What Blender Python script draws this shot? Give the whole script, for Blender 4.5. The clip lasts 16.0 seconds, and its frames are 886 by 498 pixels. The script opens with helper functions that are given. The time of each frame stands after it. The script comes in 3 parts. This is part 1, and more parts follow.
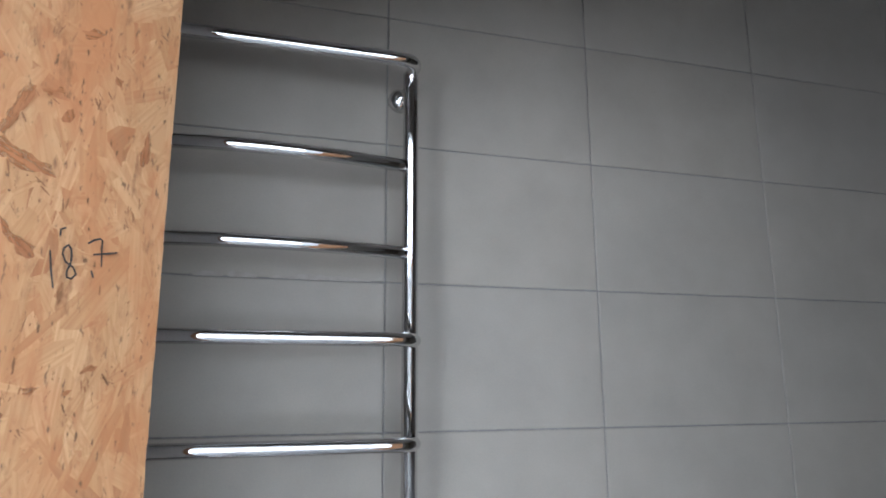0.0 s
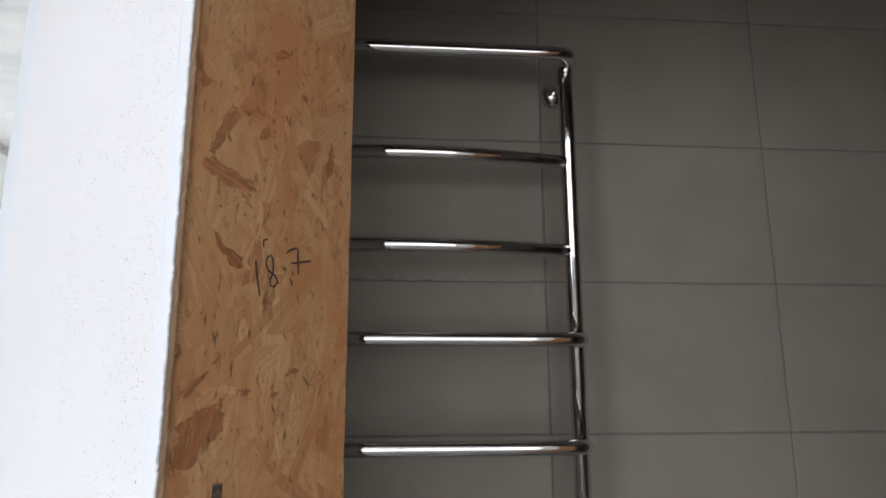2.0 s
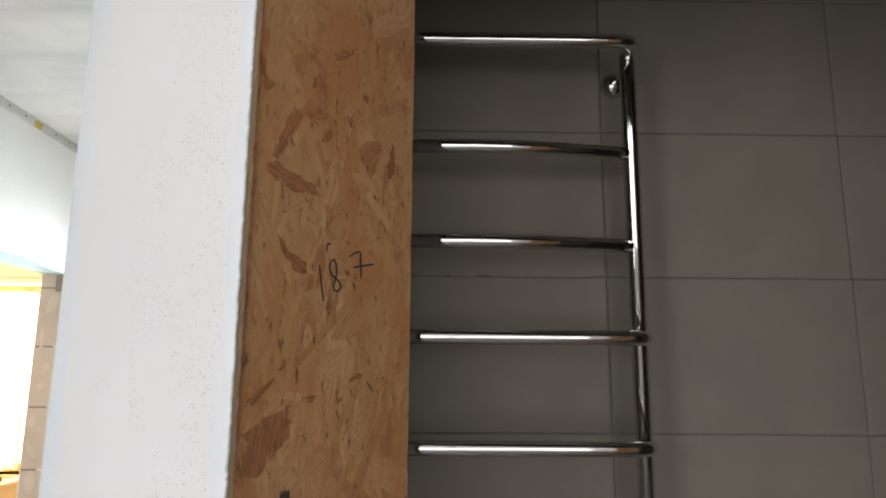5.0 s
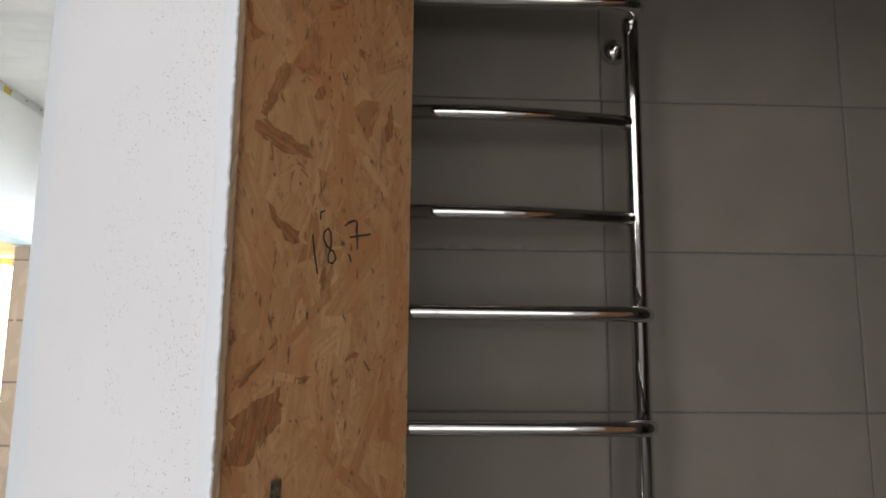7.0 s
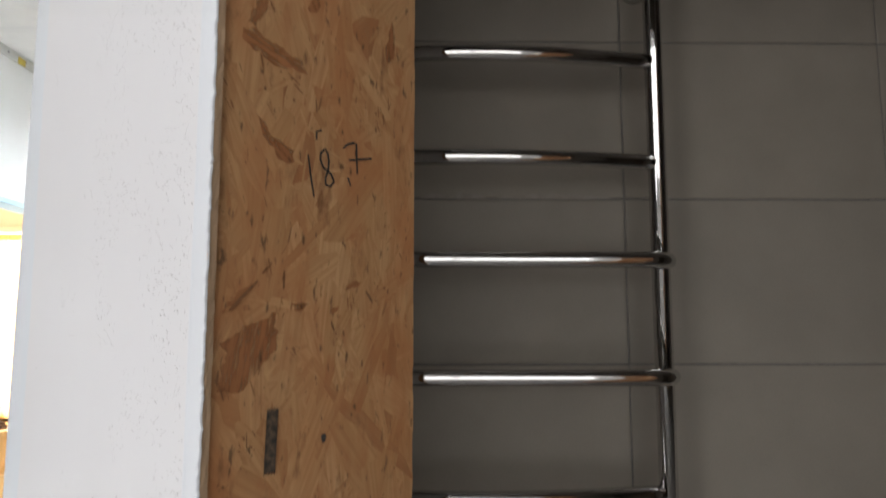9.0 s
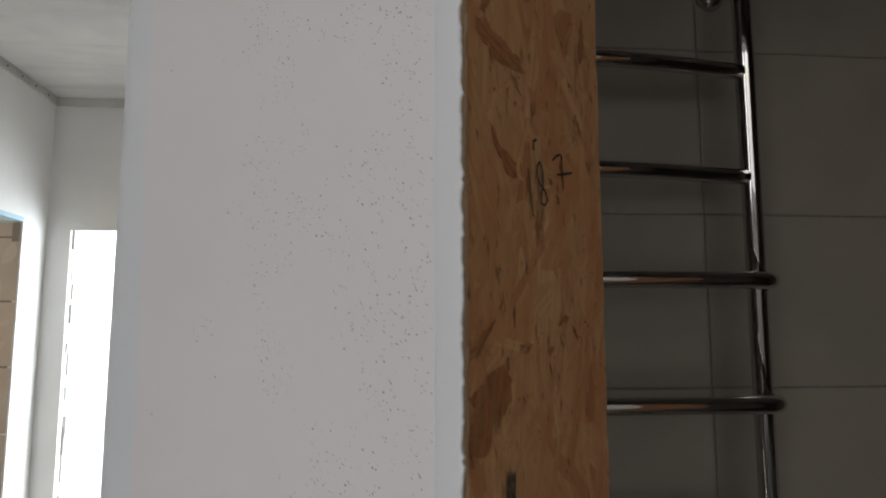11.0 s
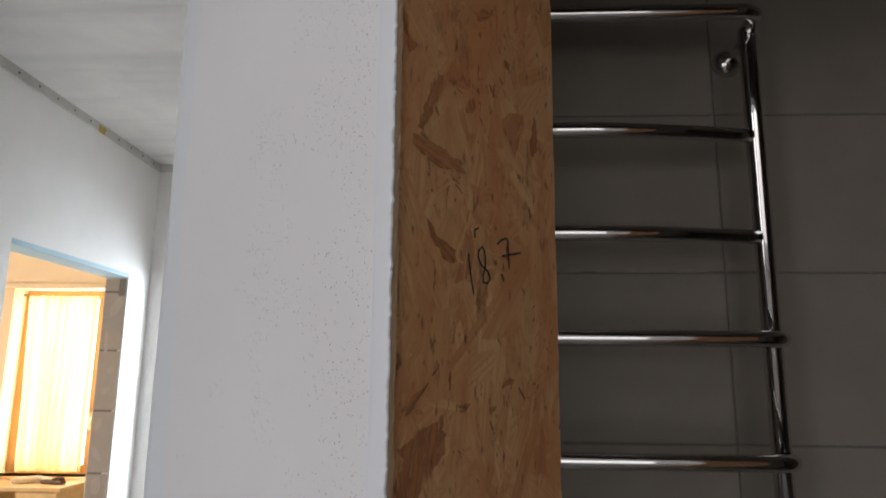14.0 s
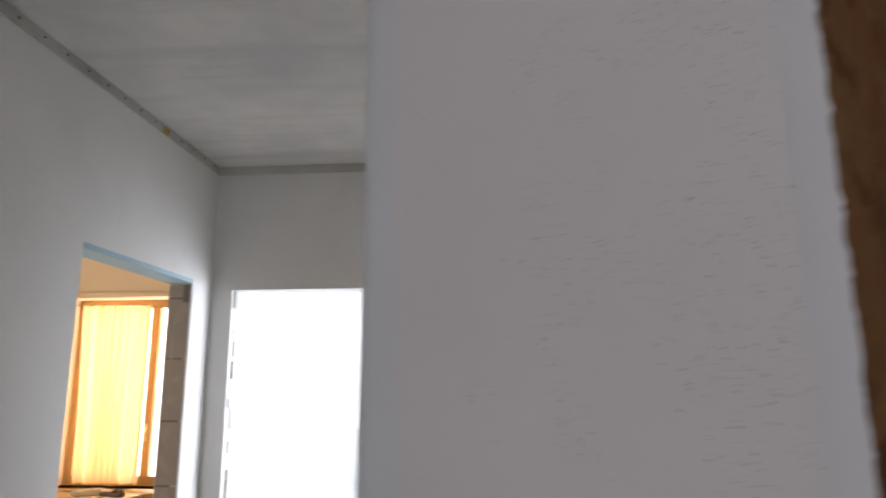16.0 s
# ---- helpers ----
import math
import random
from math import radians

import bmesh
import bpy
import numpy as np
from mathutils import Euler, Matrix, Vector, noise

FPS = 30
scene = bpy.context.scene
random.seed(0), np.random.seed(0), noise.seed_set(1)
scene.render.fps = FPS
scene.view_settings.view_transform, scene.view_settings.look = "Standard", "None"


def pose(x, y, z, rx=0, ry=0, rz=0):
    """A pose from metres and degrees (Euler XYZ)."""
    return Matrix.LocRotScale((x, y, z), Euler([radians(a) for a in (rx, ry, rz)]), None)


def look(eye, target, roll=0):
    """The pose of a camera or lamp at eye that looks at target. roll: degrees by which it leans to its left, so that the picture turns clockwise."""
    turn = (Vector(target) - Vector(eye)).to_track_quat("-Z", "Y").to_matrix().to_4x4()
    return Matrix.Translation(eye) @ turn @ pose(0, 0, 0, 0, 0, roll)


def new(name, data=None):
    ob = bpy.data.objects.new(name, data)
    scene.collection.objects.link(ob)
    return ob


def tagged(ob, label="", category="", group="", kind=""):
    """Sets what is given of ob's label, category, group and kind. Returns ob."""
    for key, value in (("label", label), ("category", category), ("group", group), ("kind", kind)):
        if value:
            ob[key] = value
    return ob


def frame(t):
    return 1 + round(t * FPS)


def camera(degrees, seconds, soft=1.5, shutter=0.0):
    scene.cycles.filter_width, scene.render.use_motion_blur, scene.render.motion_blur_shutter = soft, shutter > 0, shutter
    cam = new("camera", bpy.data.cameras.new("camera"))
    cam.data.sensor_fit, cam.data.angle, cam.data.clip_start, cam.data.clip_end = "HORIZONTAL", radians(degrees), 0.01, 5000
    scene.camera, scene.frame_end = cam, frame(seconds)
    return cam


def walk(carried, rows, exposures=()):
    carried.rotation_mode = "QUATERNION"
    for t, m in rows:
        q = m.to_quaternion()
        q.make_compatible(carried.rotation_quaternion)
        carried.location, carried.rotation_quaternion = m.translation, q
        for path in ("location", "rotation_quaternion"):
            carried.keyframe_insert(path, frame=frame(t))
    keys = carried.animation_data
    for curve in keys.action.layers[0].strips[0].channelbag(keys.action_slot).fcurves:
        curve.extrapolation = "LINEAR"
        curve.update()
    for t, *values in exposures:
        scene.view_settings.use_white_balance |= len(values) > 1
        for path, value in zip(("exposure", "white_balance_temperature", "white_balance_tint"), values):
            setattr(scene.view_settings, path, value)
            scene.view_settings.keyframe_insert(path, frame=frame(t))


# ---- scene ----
cam = camera(66.5, 16.0, soft=1.8, shutter=0.45)
PATH = [
    (0, (0.107, -0.032, 1.571), (0.668, 1.844, 1.979), -0.3),
    (0.5, (0.105, -0.021, 1.57), (0.573, 1.881, 1.978), -0.1),
    (1, (0.083, -0.011, 1.575), (0.459, 1.911, 1.978), 0.1),
    (1.5, (0.068, -0.014, 1.572), (0.366, 1.921, 1.982), -0.2),
    (2, (0.067, -0.014, 1.573), (0.24, 1.936, 1.982), -0.2),
    (2.5, (0.072, -0.016, 1.579), (0.225, 1.938, 1.98), 0.5),
    (3, (0.058, -0.004, 1.579), (0.146, 1.952, 1.99), -0.2),
    (3.5, (0.053, -0.01, 1.582), (0.104, 1.948, 1.985), 0.3),
    (4, (0.061, -0.007, 1.58), (0.095, 1.952, 1.981), 0.2),
    (4.5, (0.05, -0.009, 1.591), (0.073, 1.951, 1.988), 0.2),
    (5, (0.054, -0.001, 1.591), (0.083, 1.965, 1.959), 0.4),
    (5.2, (0.071, -0.003, 1.588), (0.146, 1.965, 1.937), 0.6),
    (7.3, (0.03, 0.048, 1.595), (0.115, 2.025, 1.89), 0.5),
    (7.5, (0.027, 0.042, 1.585), (0.071, 2.016, 1.903), -0.1),
    (8, (0.026, 0.041, 1.59), (0.038, 2.017, 1.9), 0.3),
    (8.5, (0.039, 0.058, 1.583), (0.063, 2.034, 1.886), 0.1),
    (9, (0.05, 0.082, 1.558), (0.075, 2.068, 1.786), -0.0),
    (9.2, (0.051, 0.085, 1.554), (0.029, 2.078, 1.726), 0.2),
    (11.3, (-0.14, 0.178, 1.59), (0.051, 2.152, 1.849), -0.1),
    (11.5, (-0.118, 0.186, 1.594), (0.071, 2.158, 1.862), -0.1),
    (12, (-0.078, 0.162, 1.589), (0.052, 2.138, 1.869), -0.1),
    (12.5, (-0.07, 0.143, 1.587), (-0.022, 2.122, 1.868), 0.1),
    (13, (-0.063, 0.129, 1.593), (-0.104, 2.108, 1.879), 0.4),
    (13.5, (-0.041, 0.1, 1.588), (-0.13, 2.077, 1.876), 0.2),
    (14, (-0.037, 0.077, 1.591), (-0.128, 2.039, 1.97), 0.5),
    (14.5, (-0.04, 0.092, 1.591), (-0.133, 2.045, 2.013), 0.8),
    (15, (-0.064, 0.102, 1.592), (-0.15, 2.056, 2.012), 0.7),
    (15.2, (-0.073, 0.106, 1.592), (-0.157, 2.059, 2.012), 0.9),
    (15.5, (-0.105, 0.139, 1.595), (-0.191, 2.094, 2.011), 1.0),
    (15.7, (-0.156, 0.176, 1.591), (-0.25, 2.131, 2.003), 1.0),
    (16, (-0.236, 0.201, 1.584), (-0.407, 2.153, 1.984), -0.1),
]
# seconds, stops, kelvin, tint
EXPOSURES = [(0, 2.22, 5480, 10), (0.5, 2.12, 5500, 10), (1, 1.75, 5560, 11), (1.5, 0.85, 6000, 13), (2, 0.80, 6420, 13), (2.5, 0.75, 6650, 13), (3.5, 0.55, 6850, 13),
             (5.2, 0.5, 6850, 12), (7.3, 0.38, 6800, 13), (9.2, 0.42, 6800, 13), (11.3, -0.68, 7000, 14), (11.5, -0.62, 7000, 14), (12, -0.08, 6950, 14), (12.5, 0.05, 6950, 15),
             (13.5, -0.32, 6850, 16), (14.5, -0.36, 6750, 16), (15.3, -0.32, 6650, 17), (15.6, -0.55, 6700, 19), (16, -1.18, 6900, 20)]
walk(cam, [(t, look(eye, target, roll)) for t, eye, target, roll in PATH], EXPOSURES)

# ---- light: sky, sun, daylight in the window openings, and an added fill lamp ----
world = bpy.data.worlds.new("sky")
scene.world = world
world.use_nodes = True
SUN_ELEV, SUN_AZ = 34.0, 12.0        # degrees; azimuth from +y towards -x
sky = world.node_tree.nodes.new("ShaderNodeTexSky")
sky.sky_type, sky.sun_disc = "NISHITA", False
sky.sun_elevation, sky.sun_rotation = radians(SUN_ELEV), radians(-SUN_AZ)
back = world.node_tree.nodes["Background"]
back.inputs["Strength"].default_value = 0.12
world.node_tree.links.new(sky.outputs["Color"], back.inputs["Color"])

sun_data = bpy.data.lights.new("sun", "SUN")
sun_data.energy, sun_data.angle, sun_data.color = 3.5, radians(0.5), (1.0, 0.94, 0.84)
sun = new("sun", sun_data)
az, el = radians(SUN_AZ), radians(SUN_ELEV)
sun_from = Vector((-math.sin(az) * math.cos(el), math.cos(az) * math.cos(el), math.sin(el)))
sun.matrix_world = look(sun_from * 20, (0, 0, 0))


def daylight(name, place, target, w, h, watts, colour):
    data = bpy.data.lights.new(name, "AREA")
    data.shape, data.size, data.size_y, data.energy, data.color = "RECTANGLE", w, h, watts, colour
    ob = new(name, data)
    ob.matrix_world = look(place, target)
    return ob


daylight("hall_window_daylight", (-0.05, -3.03, 1.35), (-0.05, 0, 1.35), 2.5, 1.9, 24, (0.95, 0.97, 1.0))
daylight("hall_side_window_daylight", (-1.58, -1.5, 1.4), (0, -1.5, 1.4), 1.5, 1.7, 24, (0.93, 0.96, 1.0))
daylight("far_room_window_daylight", (1.05, 4.7, 1.4), (0, 4.7, 1.4), 2.2, 1.9, 400, (0.78, 0.90, 1.0))
daylight("left_room_window_daylight", (-2.63, 4.47, 1.57), (-2.63, 0, 1.57), 0.70, 1.08, 44, (1.0, 0.95, 0.86))
# added fill lamp out of view, to brighten the wall above the curtain
daylight("left_room_side_fill", (-4.73, 2.6, 1.5), (0, 2.6, 1.5), 1.2, 1.3, 70, (1.0, 0.93, 0.8))


# ---- materials ----
class Nodes:
    def __init__(self, name, rough=0.6, metal=0.0):
        self.mat = bpy.data.materials.new(name)
        self.mat.use_nodes = True
        self.tree = self.mat.node_tree
        self.bsdf = self.tree.nodes["Principled BSDF"]
        self.put(self.bsdf, "Roughness", rough)
        self.put(self.bsdf, "Metallic", metal)

    def put(self, node, key, value):
        socket = node.inputs[key]
        if isinstance(value, bpy.types.NodeSocket):
            self.tree.links.new(value, socket)
        else:
            socket.default_value = value

    def add(self, kind, **inputs):
        node = self.tree.nodes.new("ShaderNode" + kind)
        for key, value in inputs.items():
            self.put(node, key.replace("_", " "), value)
        return node

    def coords(self, scale=(1, 1, 1), source="Object", offset=None):
        tc = self.add("TexCoord")
        mp = self.add("Mapping")
        self.tree.links.new(tc.outputs[source], mp.inputs["Vector"])
        mp.inputs["Scale"].default_value = scale
        if offset is not None:
            self.tree.links.new(offset, mp.inputs["Location"])
        return mp.outputs["Vector"]

    def noise(self, vec, scale, detail=4, rough=0.55):
        return self.add("TexNoise", Vector=vec, Scale=scale, Detail=detail, Roughness=rough).outputs["Fac"]

    def ramp(self, fac, stops):
        node = self.add("ValToRGB")
        while len(node.color_ramp.elements) < len(stops):
            node.color_ramp.elements.new(0.5)
        for e, (p, c) in zip(node.color_ramp.elements, stops):
            e.position = p
            e.color = (*c, 1) if len(c) == 3 else c
        self.put(node, "Fac", fac)
        return node.outputs["Color"]

    def mix(self, fac, a, b, blend="MIX"):
        node = self.tree.nodes.new("ShaderNodeMix")
        node.data_type, node.blend_type = "RGBA", blend
        self.put(node, 0, fac)
        self.put(node, 6, a if isinstance(a, bpy.types.NodeSocket) else (*a, 1))
        self.put(node, 7, b if isinstance(b, bpy.types.NodeSocket) else (*b, 1))
        return node.outputs[2]

    def calc(self, op, a, b=0.0):
        node = self.add("Math")
        node.operation = op
        self.put(node, 0, a)
        self.put(node, 1, b)
        return node.outputs[0]

    def bump(self, height, strength=0.3, distance=0.002):
        node = self.add("Bump", Height=height, Strength=strength, Distance=distance)
        self.put(self.bsdf, "Normal", node.outputs["Normal"])

    def colour(self, c):
        self.put(self.bsdf, "Base Color", c if isinstance(c, bpy.types.NodeSocket) else (*c, 1))


def grey(v):
    return (v, v, v)


def plaster(name, base, dirt, pits=False, rough=0.75, bump=0.25, bands=False):
    n = Nodes(name, rough)
    v = n.coords()
    big = n.noise(v, 2.2, 5)
    trowel = n.noise(n.coords((3, 3, 14)), 3.0, 6, 0.6)
    fine = n.noise(v, 260, 3)
    c = n.mix(n.ramp(big, [(0.38, grey(0)), (0.72, grey(1))]), base, dirt)
    c = n.mix(n.calc("MULTIPLY", trowel, 0.12), c, dirt)
    h = n.calc("ADD", n.calc("MULTIPLY", trowel, 0.8), n.calc("MULTIPLY", fine, 0.25))
    if bands:
        # filler drawn across in broad strips
        strip = n.noise(n.coords((0.45, 4.5, 1)), 1.6, 4, 0.6)
        c = n.mix(n.ramp(strip, [(0.50, grey(0)), (0.68, grey(0.75))]), c, dirt)
    h = n.calc("ADD", h, n.calc("MULTIPLY", n.noise(n.coords((1, 1, 0.4)), 5, 2), 5.0))
    if pits:
        # pin-holes and flecks of dirt, in clusters
        vo = n.add("TexVoronoi", Vector=n.coords((1, 1, 0.62)), Scale=400.0, Randomness=1.0)
        dot = n.calc("LESS_THAN", vo.outputs["Distance"], 0.15)
        vo2 = n.add("TexVoronoi", Vector=n.coords((1.3, 1.3, 0.8)), Scale=700.0, Randomness=1.0)
        dot2 = n.calc("LESS_THAN", vo2.outputs["Distance"], 0.23)
        pick = n.calc("GREATER_THAN", n.add("SeparateColor", Color=vo.outputs["Color"]).outputs[0], 0.76)
        pick2 = n.calc("GREATER_THAN", n.add("SeparateColor", Color=vo2.outputs["Color"]).outputs[0], 0.87)
        xyz = n.add("SeparateXYZ", Vector=n.coords())
        # the flecks thin out away from the trowelled edge
        near = n.add("MapRange", Value=xyz.outputs[0]).outputs[0]
        rng = near.node
        rng.inputs["From Min"].default_value, rng.inputs["From Max"].default_value = -0.30, -0.04
        rng.inputs["To Min"].default_value, rng.inputs["To Max"].default_value = -0.21, 0.05
        patch = n.noise(n.coords((1, 1, 1)), 16, 3, 0.7)
        mask = n.calc("GREATER_THAN", n.calc("ADD", patch, near), 0.48)
        spot = n.calc("MAXIMUM", n.calc("MULTIPLY", dot, pick), n.calc("MULTIPLY", dot2, pick2))
        spot = n.calc("MULTIPLY", spot, mask)
        c = n.mix(spot, c, (0.13, 0.10, 0.085))
        h = n.calc("SUBTRACT", h, n.calc("MULTIPLY", spot, 0.8))
    n.colour(c)
    n.bump(h, bump, 0.0012)
    return n.mat


WHITE_PLASTER = plaster("white_plaster", (0.86, 0.855, 0.865), (0.80, 0.79, 0.80), pits=True)
BEAD_PLASTER = plaster("bead_plaster", (0.83, 0.855, 0.89), (0.78, 0.80, 0.83), bump=0.4)
RAW_LIP = plaster("raw_lip", (0.50, 0.34, 0.21), (0.36, 0.24, 0.15), rough=0.95, bump=0.9)
# cool daylight on the pier's rounded end is mixed into this colour
END_PLASTER = plaster("blue_lit_plaster", (0.82, 0.85, 0.88), (0.76, 0.80, 0.84), bump=0.3)
EDGE_GREY = plaster("blue_grey_edge", (0.26, 0.30, 0.36), (0.36, 0.40, 0.45), rough=0.5)
WALL_PLASTER = plaster("wall_plaster", (0.80, 0.80, 0.785), (0.72, 0.72, 0.70))
CEILING_PLASTER = plaster("ceiling_plaster", (0.83, 0.815, 0.79), (0.60, 0.60, 0.60), bump=0.5, bands=True)
# cream, with warm light from the yellow curtain worked into the colour
CREAM_LIT = plaster("cream_curtain_lit", (0.84, 0.68, 0.47), (0.80, 0.63, 0.42))
SCREED = plaster("cement_screed", (0.33, 0.32, 0.30), (0.24, 0.235, 0.225), rough=0.85)
BLUE_FILLER = plaster("pale_blue_edge", (0.42, 0.60, 0.68), (0.36, 0.53, 0.62))
BLOCK = plaster("aerated_block", (0.50, 0.46, 0.42), (0.38, 0.35, 0.32), rough=0.9, bump=0.8)
GAP_GREY = plaster("raw_gap", (0.63, 0.63, 0.595), (0.31, 0.31, 0.28), rough=0.9, bump=0.9)
DARK_JOINT_GAP = plaster("dark_mortar_and_gap", (0.22, 0.20, 0.18), (0.32, 0.295, 0.265), rough=0.95, bump=0.9)
PALE_WIPE = plaster("pale_filler_wipe", (0.545, 0.51, 0.47), (0.46, 0.425, 0.39), rough=0.85, bump=0.5)


def tile_material():
    n = Nodes("grey_tile", 0.6)
    n.put(n.bsdf, "Specular IOR Level", 0.3)
    info = n.add("ObjectInfo")
    off = n.add("CombineXYZ")
    n.put(off, "X", n.calc("MULTIPLY", info.outputs["Random"], 37.0))
    n.put(off, "Z", n.calc("MULTIPLY", info.outputs["Random"], 91.0))
    v = n.coords(offset=off.outputs[0])
    cloud = n.noise(v, 7, 6, 0.62)
    fine = n.noise(v, 320, 2)
    c = n.ramp(cloud, [(0.3, (0.248, 0.216, 0.177)), (0.72, (0.303, 0.264, 0.217))])
    c = n.mix(n.calc("MULTIPLY", info.outputs["Random"], 0.16), c, (0.21, 0.2, 0.19))
    c = n.mix(n.ramp(fine, [(0.35, grey(0)), (0.75, grey(0.2))]), c, (0.17, 0.165, 0.16))
    n.colour(c)
    n.put(n.bsdf, "Roughness", n.ramp(cloud, [(0.2, grey(0.56)), (0.8, grey(0.68))]))
    n.bump(n.calc("ADD", cloud, n.calc("MULTIPLY", fine, 0.3)), 0.12, 0.0008)
    return n.mat


def simple(name, c1, c2, rough, scale=30, metal=0.0, bump=0.2):
    n = Nodes(name, rough, metal)
    f = n.noise(n.coords(), scale, 5)
    n.colour(n.mix(n.ramp(f, [(0.35, grey(0)), (0.7, grey(1))]), c1, c2))
    n.bump(f, bump, 0.0008)
    return n.mat


TILE = tile_material()
GREY_WALL = plaster("grey_wall", (0.29, 0.26, 0.23), (0.25, 0.225, 0.20))
GROUT = simple("grey_grout", (0.215, 0.20, 0.185), (0.15, 0.14, 0.13), 0.85, 120)
GROUT_SMEAR = simple("grout_smear", (0.30, 0.262, 0.225), (0.245, 0.21, 0.18), 0.8, 60)
INK = simple("pencil_ink", (0.035, 0.032, 0.03), (0.10, 0.085, 0.07), 0.6, 420)
BRUSH_INK = simple("black_paint_swipe", (0.02, 0.02, 0.02), (0.16, 0.11, 0.07), 0.7, 260)
YELLOW = simple("yellow_fleck", (0.55, 0.42, 0.06), (0.4, 0.3, 0.05), 0.7)
DARK_METAL = simple("screw_metal", (0.12, 0.12, 0.12), (0.06, 0.06, 0.06), 0.45, 200, 0.8)
BROWN_WOOD = simple("dark_wood", (0.10, 0.05, 0.025), (0.05, 0.025, 0.012), 0.5, 60)
BRASS = simple("worn_brass", (0.78, 0.62, 0.34), (0.66, 0.50, 0.26), 0.25, 80, 1.0)
CLOTH = simple("pale_cloth", (0.74, 0.62, 0.46), (0.62, 0.50, 0.36), 0.9, 90, 0.0, 0.6)
WHITE_BOARD = simple("white_board", (0.74, 0.74, 0.74), (0.66, 0.66, 0.67), 0.6, 14)


def chrome():
    n = Nodes("polished_steel", 0.06, 1.0)
    v = n.coords()
    smear = n.noise(v, 24, 4)
    n.colour((0.63, 0.62, 0.61))
    n.put(n.bsdf, "Roughness", n.ramp(smear, [(0.35, grey(0.025)), (0.75, grey(0.06))]))
    return n.mat


CHROME = chrome()


def pine():
    n = Nodes("honey_pine", 0.45)
    g = n.noise(n.coords((30, 30, 1.5)), 4, 6, 0.6)
    n.colour(n.ramp(g, [(0.3, (0.46, 0.27, 0.09)), (0.7, (0.60, 0.38, 0.15))]))
    n.bump(g, 0.2, 0.001)
    return n.mat


PINE = pine()


def osb_material(name, stops, wash=1.0, torn=0.0, pale=0.45):
    # each strand is an island with its own tone; the grain runs along the strand
    n = Nodes(name, 0.62)
    geo = n.add("NewGeometry")
    rnd = geo.outputs["Random Per Island"]
    off = n.add("CombineXYZ")
    n.put(off, "X", n.calc("MULTIPLY", rnd, 53.0))
    n.put(off, "Y", n.calc("MULTIPLY", rnd, 171.0))
    grain = n.noise(n.coords((9, 300, 1), "UV", off.outputs[0]), 1.0, 6, 0.6)
    broad = n.noise(n.coords((7, 80, 1), "UV", off.outputs[0]), 1.0, 4)
    c = n.ramp(rnd, stops)
    c = n.mix(n.ramp(broad, [(0.40, grey(0)), (0.72, grey(pale))]), c, (0.67, 0.395, 0.195))
    c = n.mix(n.ramp(grain, [(0.34, grey(0.55)), (0.58, grey(0))]), c, (0.38, 0.165, 0.066))
    # resin stains: broad reddish washes and small scorched smudges
    stain = n.noise(n.coords((1, 1, 0.45)), 15, 4, 0.6)
    c = n.mix(n.ramp(stain, [(0.47, grey(0)), (0.66, grey(0.72 * wash))]), c, (0.48, 0.190, 0.072))
    mottle = n.noise(n.coords((1, 1, 0.4), offset=off.outputs[0]), 34, 5, 0.65)
    c = n.mix(n.ramp(mottle, [(0.52, grey(0)), (0.66, grey(0.62 * wash))]), c, (0.42, 0.165, 0.062))
    smudge = n.noise(n.coords((1, 1, 0.32)), 48, 5, 0.68)
    c = n.mix(n.ramp(smudge, [(0.57, grey(0)), (0.70, grey(0.85 * wash))]), c, (0.25, 0.110, 0.045))
    speck = n.noise(n.coords((1, 1, 0.35)), 190, 3, 0.6)
    c = n.mix(n.ramp(speck, [(0.62, grey(0)), (0.70, grey(0.8 * wash))]), c, (0.13, 0.07, 0.035))
    n.colour(c)
    n.bump(n.calc("ADD", grain, broad), 0.25, 0.0005)
    if torn:
        # thin dark fibres: worn through along the grain to the strands below
        bare = n.noise(n.coords((20, 130, 1), "UV", off.outputs[0]), 1.0, 6, 0.7)
        both = n.add("MixShader")
        n.put(both, 0, n.ramp(bare, [(0.46, grey(0.08)), (0.62, grey(torn))]))
        n.tree.links.new(n.bsdf.outputs[0], both.inputs[1])
        n.tree.links.new(n.add("BsdfTransparent").outputs[0], both.inputs[2])
        n.tree.links.new(both.outputs[0], n.tree.nodes["Material Output"].inputs["Surface"])
    return n.mat


OSB = osb_material("osb_strands", [(0.0, (0.500, 0.272, 0.120)), (0.2, (0.590, 0.342, 0.162)), (0.4, (0.450, 0.228, 0.096)), (0.6, (0.630, 0.376, 0.186)),
                                   (0.8, (0.485, 0.262, 0.114)), (0.92, (0.560, 0.316, 0.146)), (0.96, (0.40, 0.184, 0.076)), (1.0, (0.32, 0.134, 0.052))])
OSB_DARK = osb_material("osb_dark_strands", [(0.0, (0.39, 0.155, 0.060)), (0.5, (0.43, 0.176, 0.070)), (1.0, (0.34, 0.130, 0.050))], 0.6, 0.85, 0.12)
OSB_FLECK = osb_material("osb_bark_flecks", [(0.0, (0.12, 0.060, 0.028)), (0.5, (0.20, 0.098, 0.042)), (1.0, (0.33, 0.165, 0.068))], 0.5, 0.0, 0.1)


def glass():
    n = Nodes("window_glass", 0.0)
    n.put(n.bsdf, "Transmission Weight", 1.0)
    n.put(n.bsdf, "IOR", 1.45)
    n.colour((0.96, 0.98, 0.97))
    return n.mat


GLASS = glass()


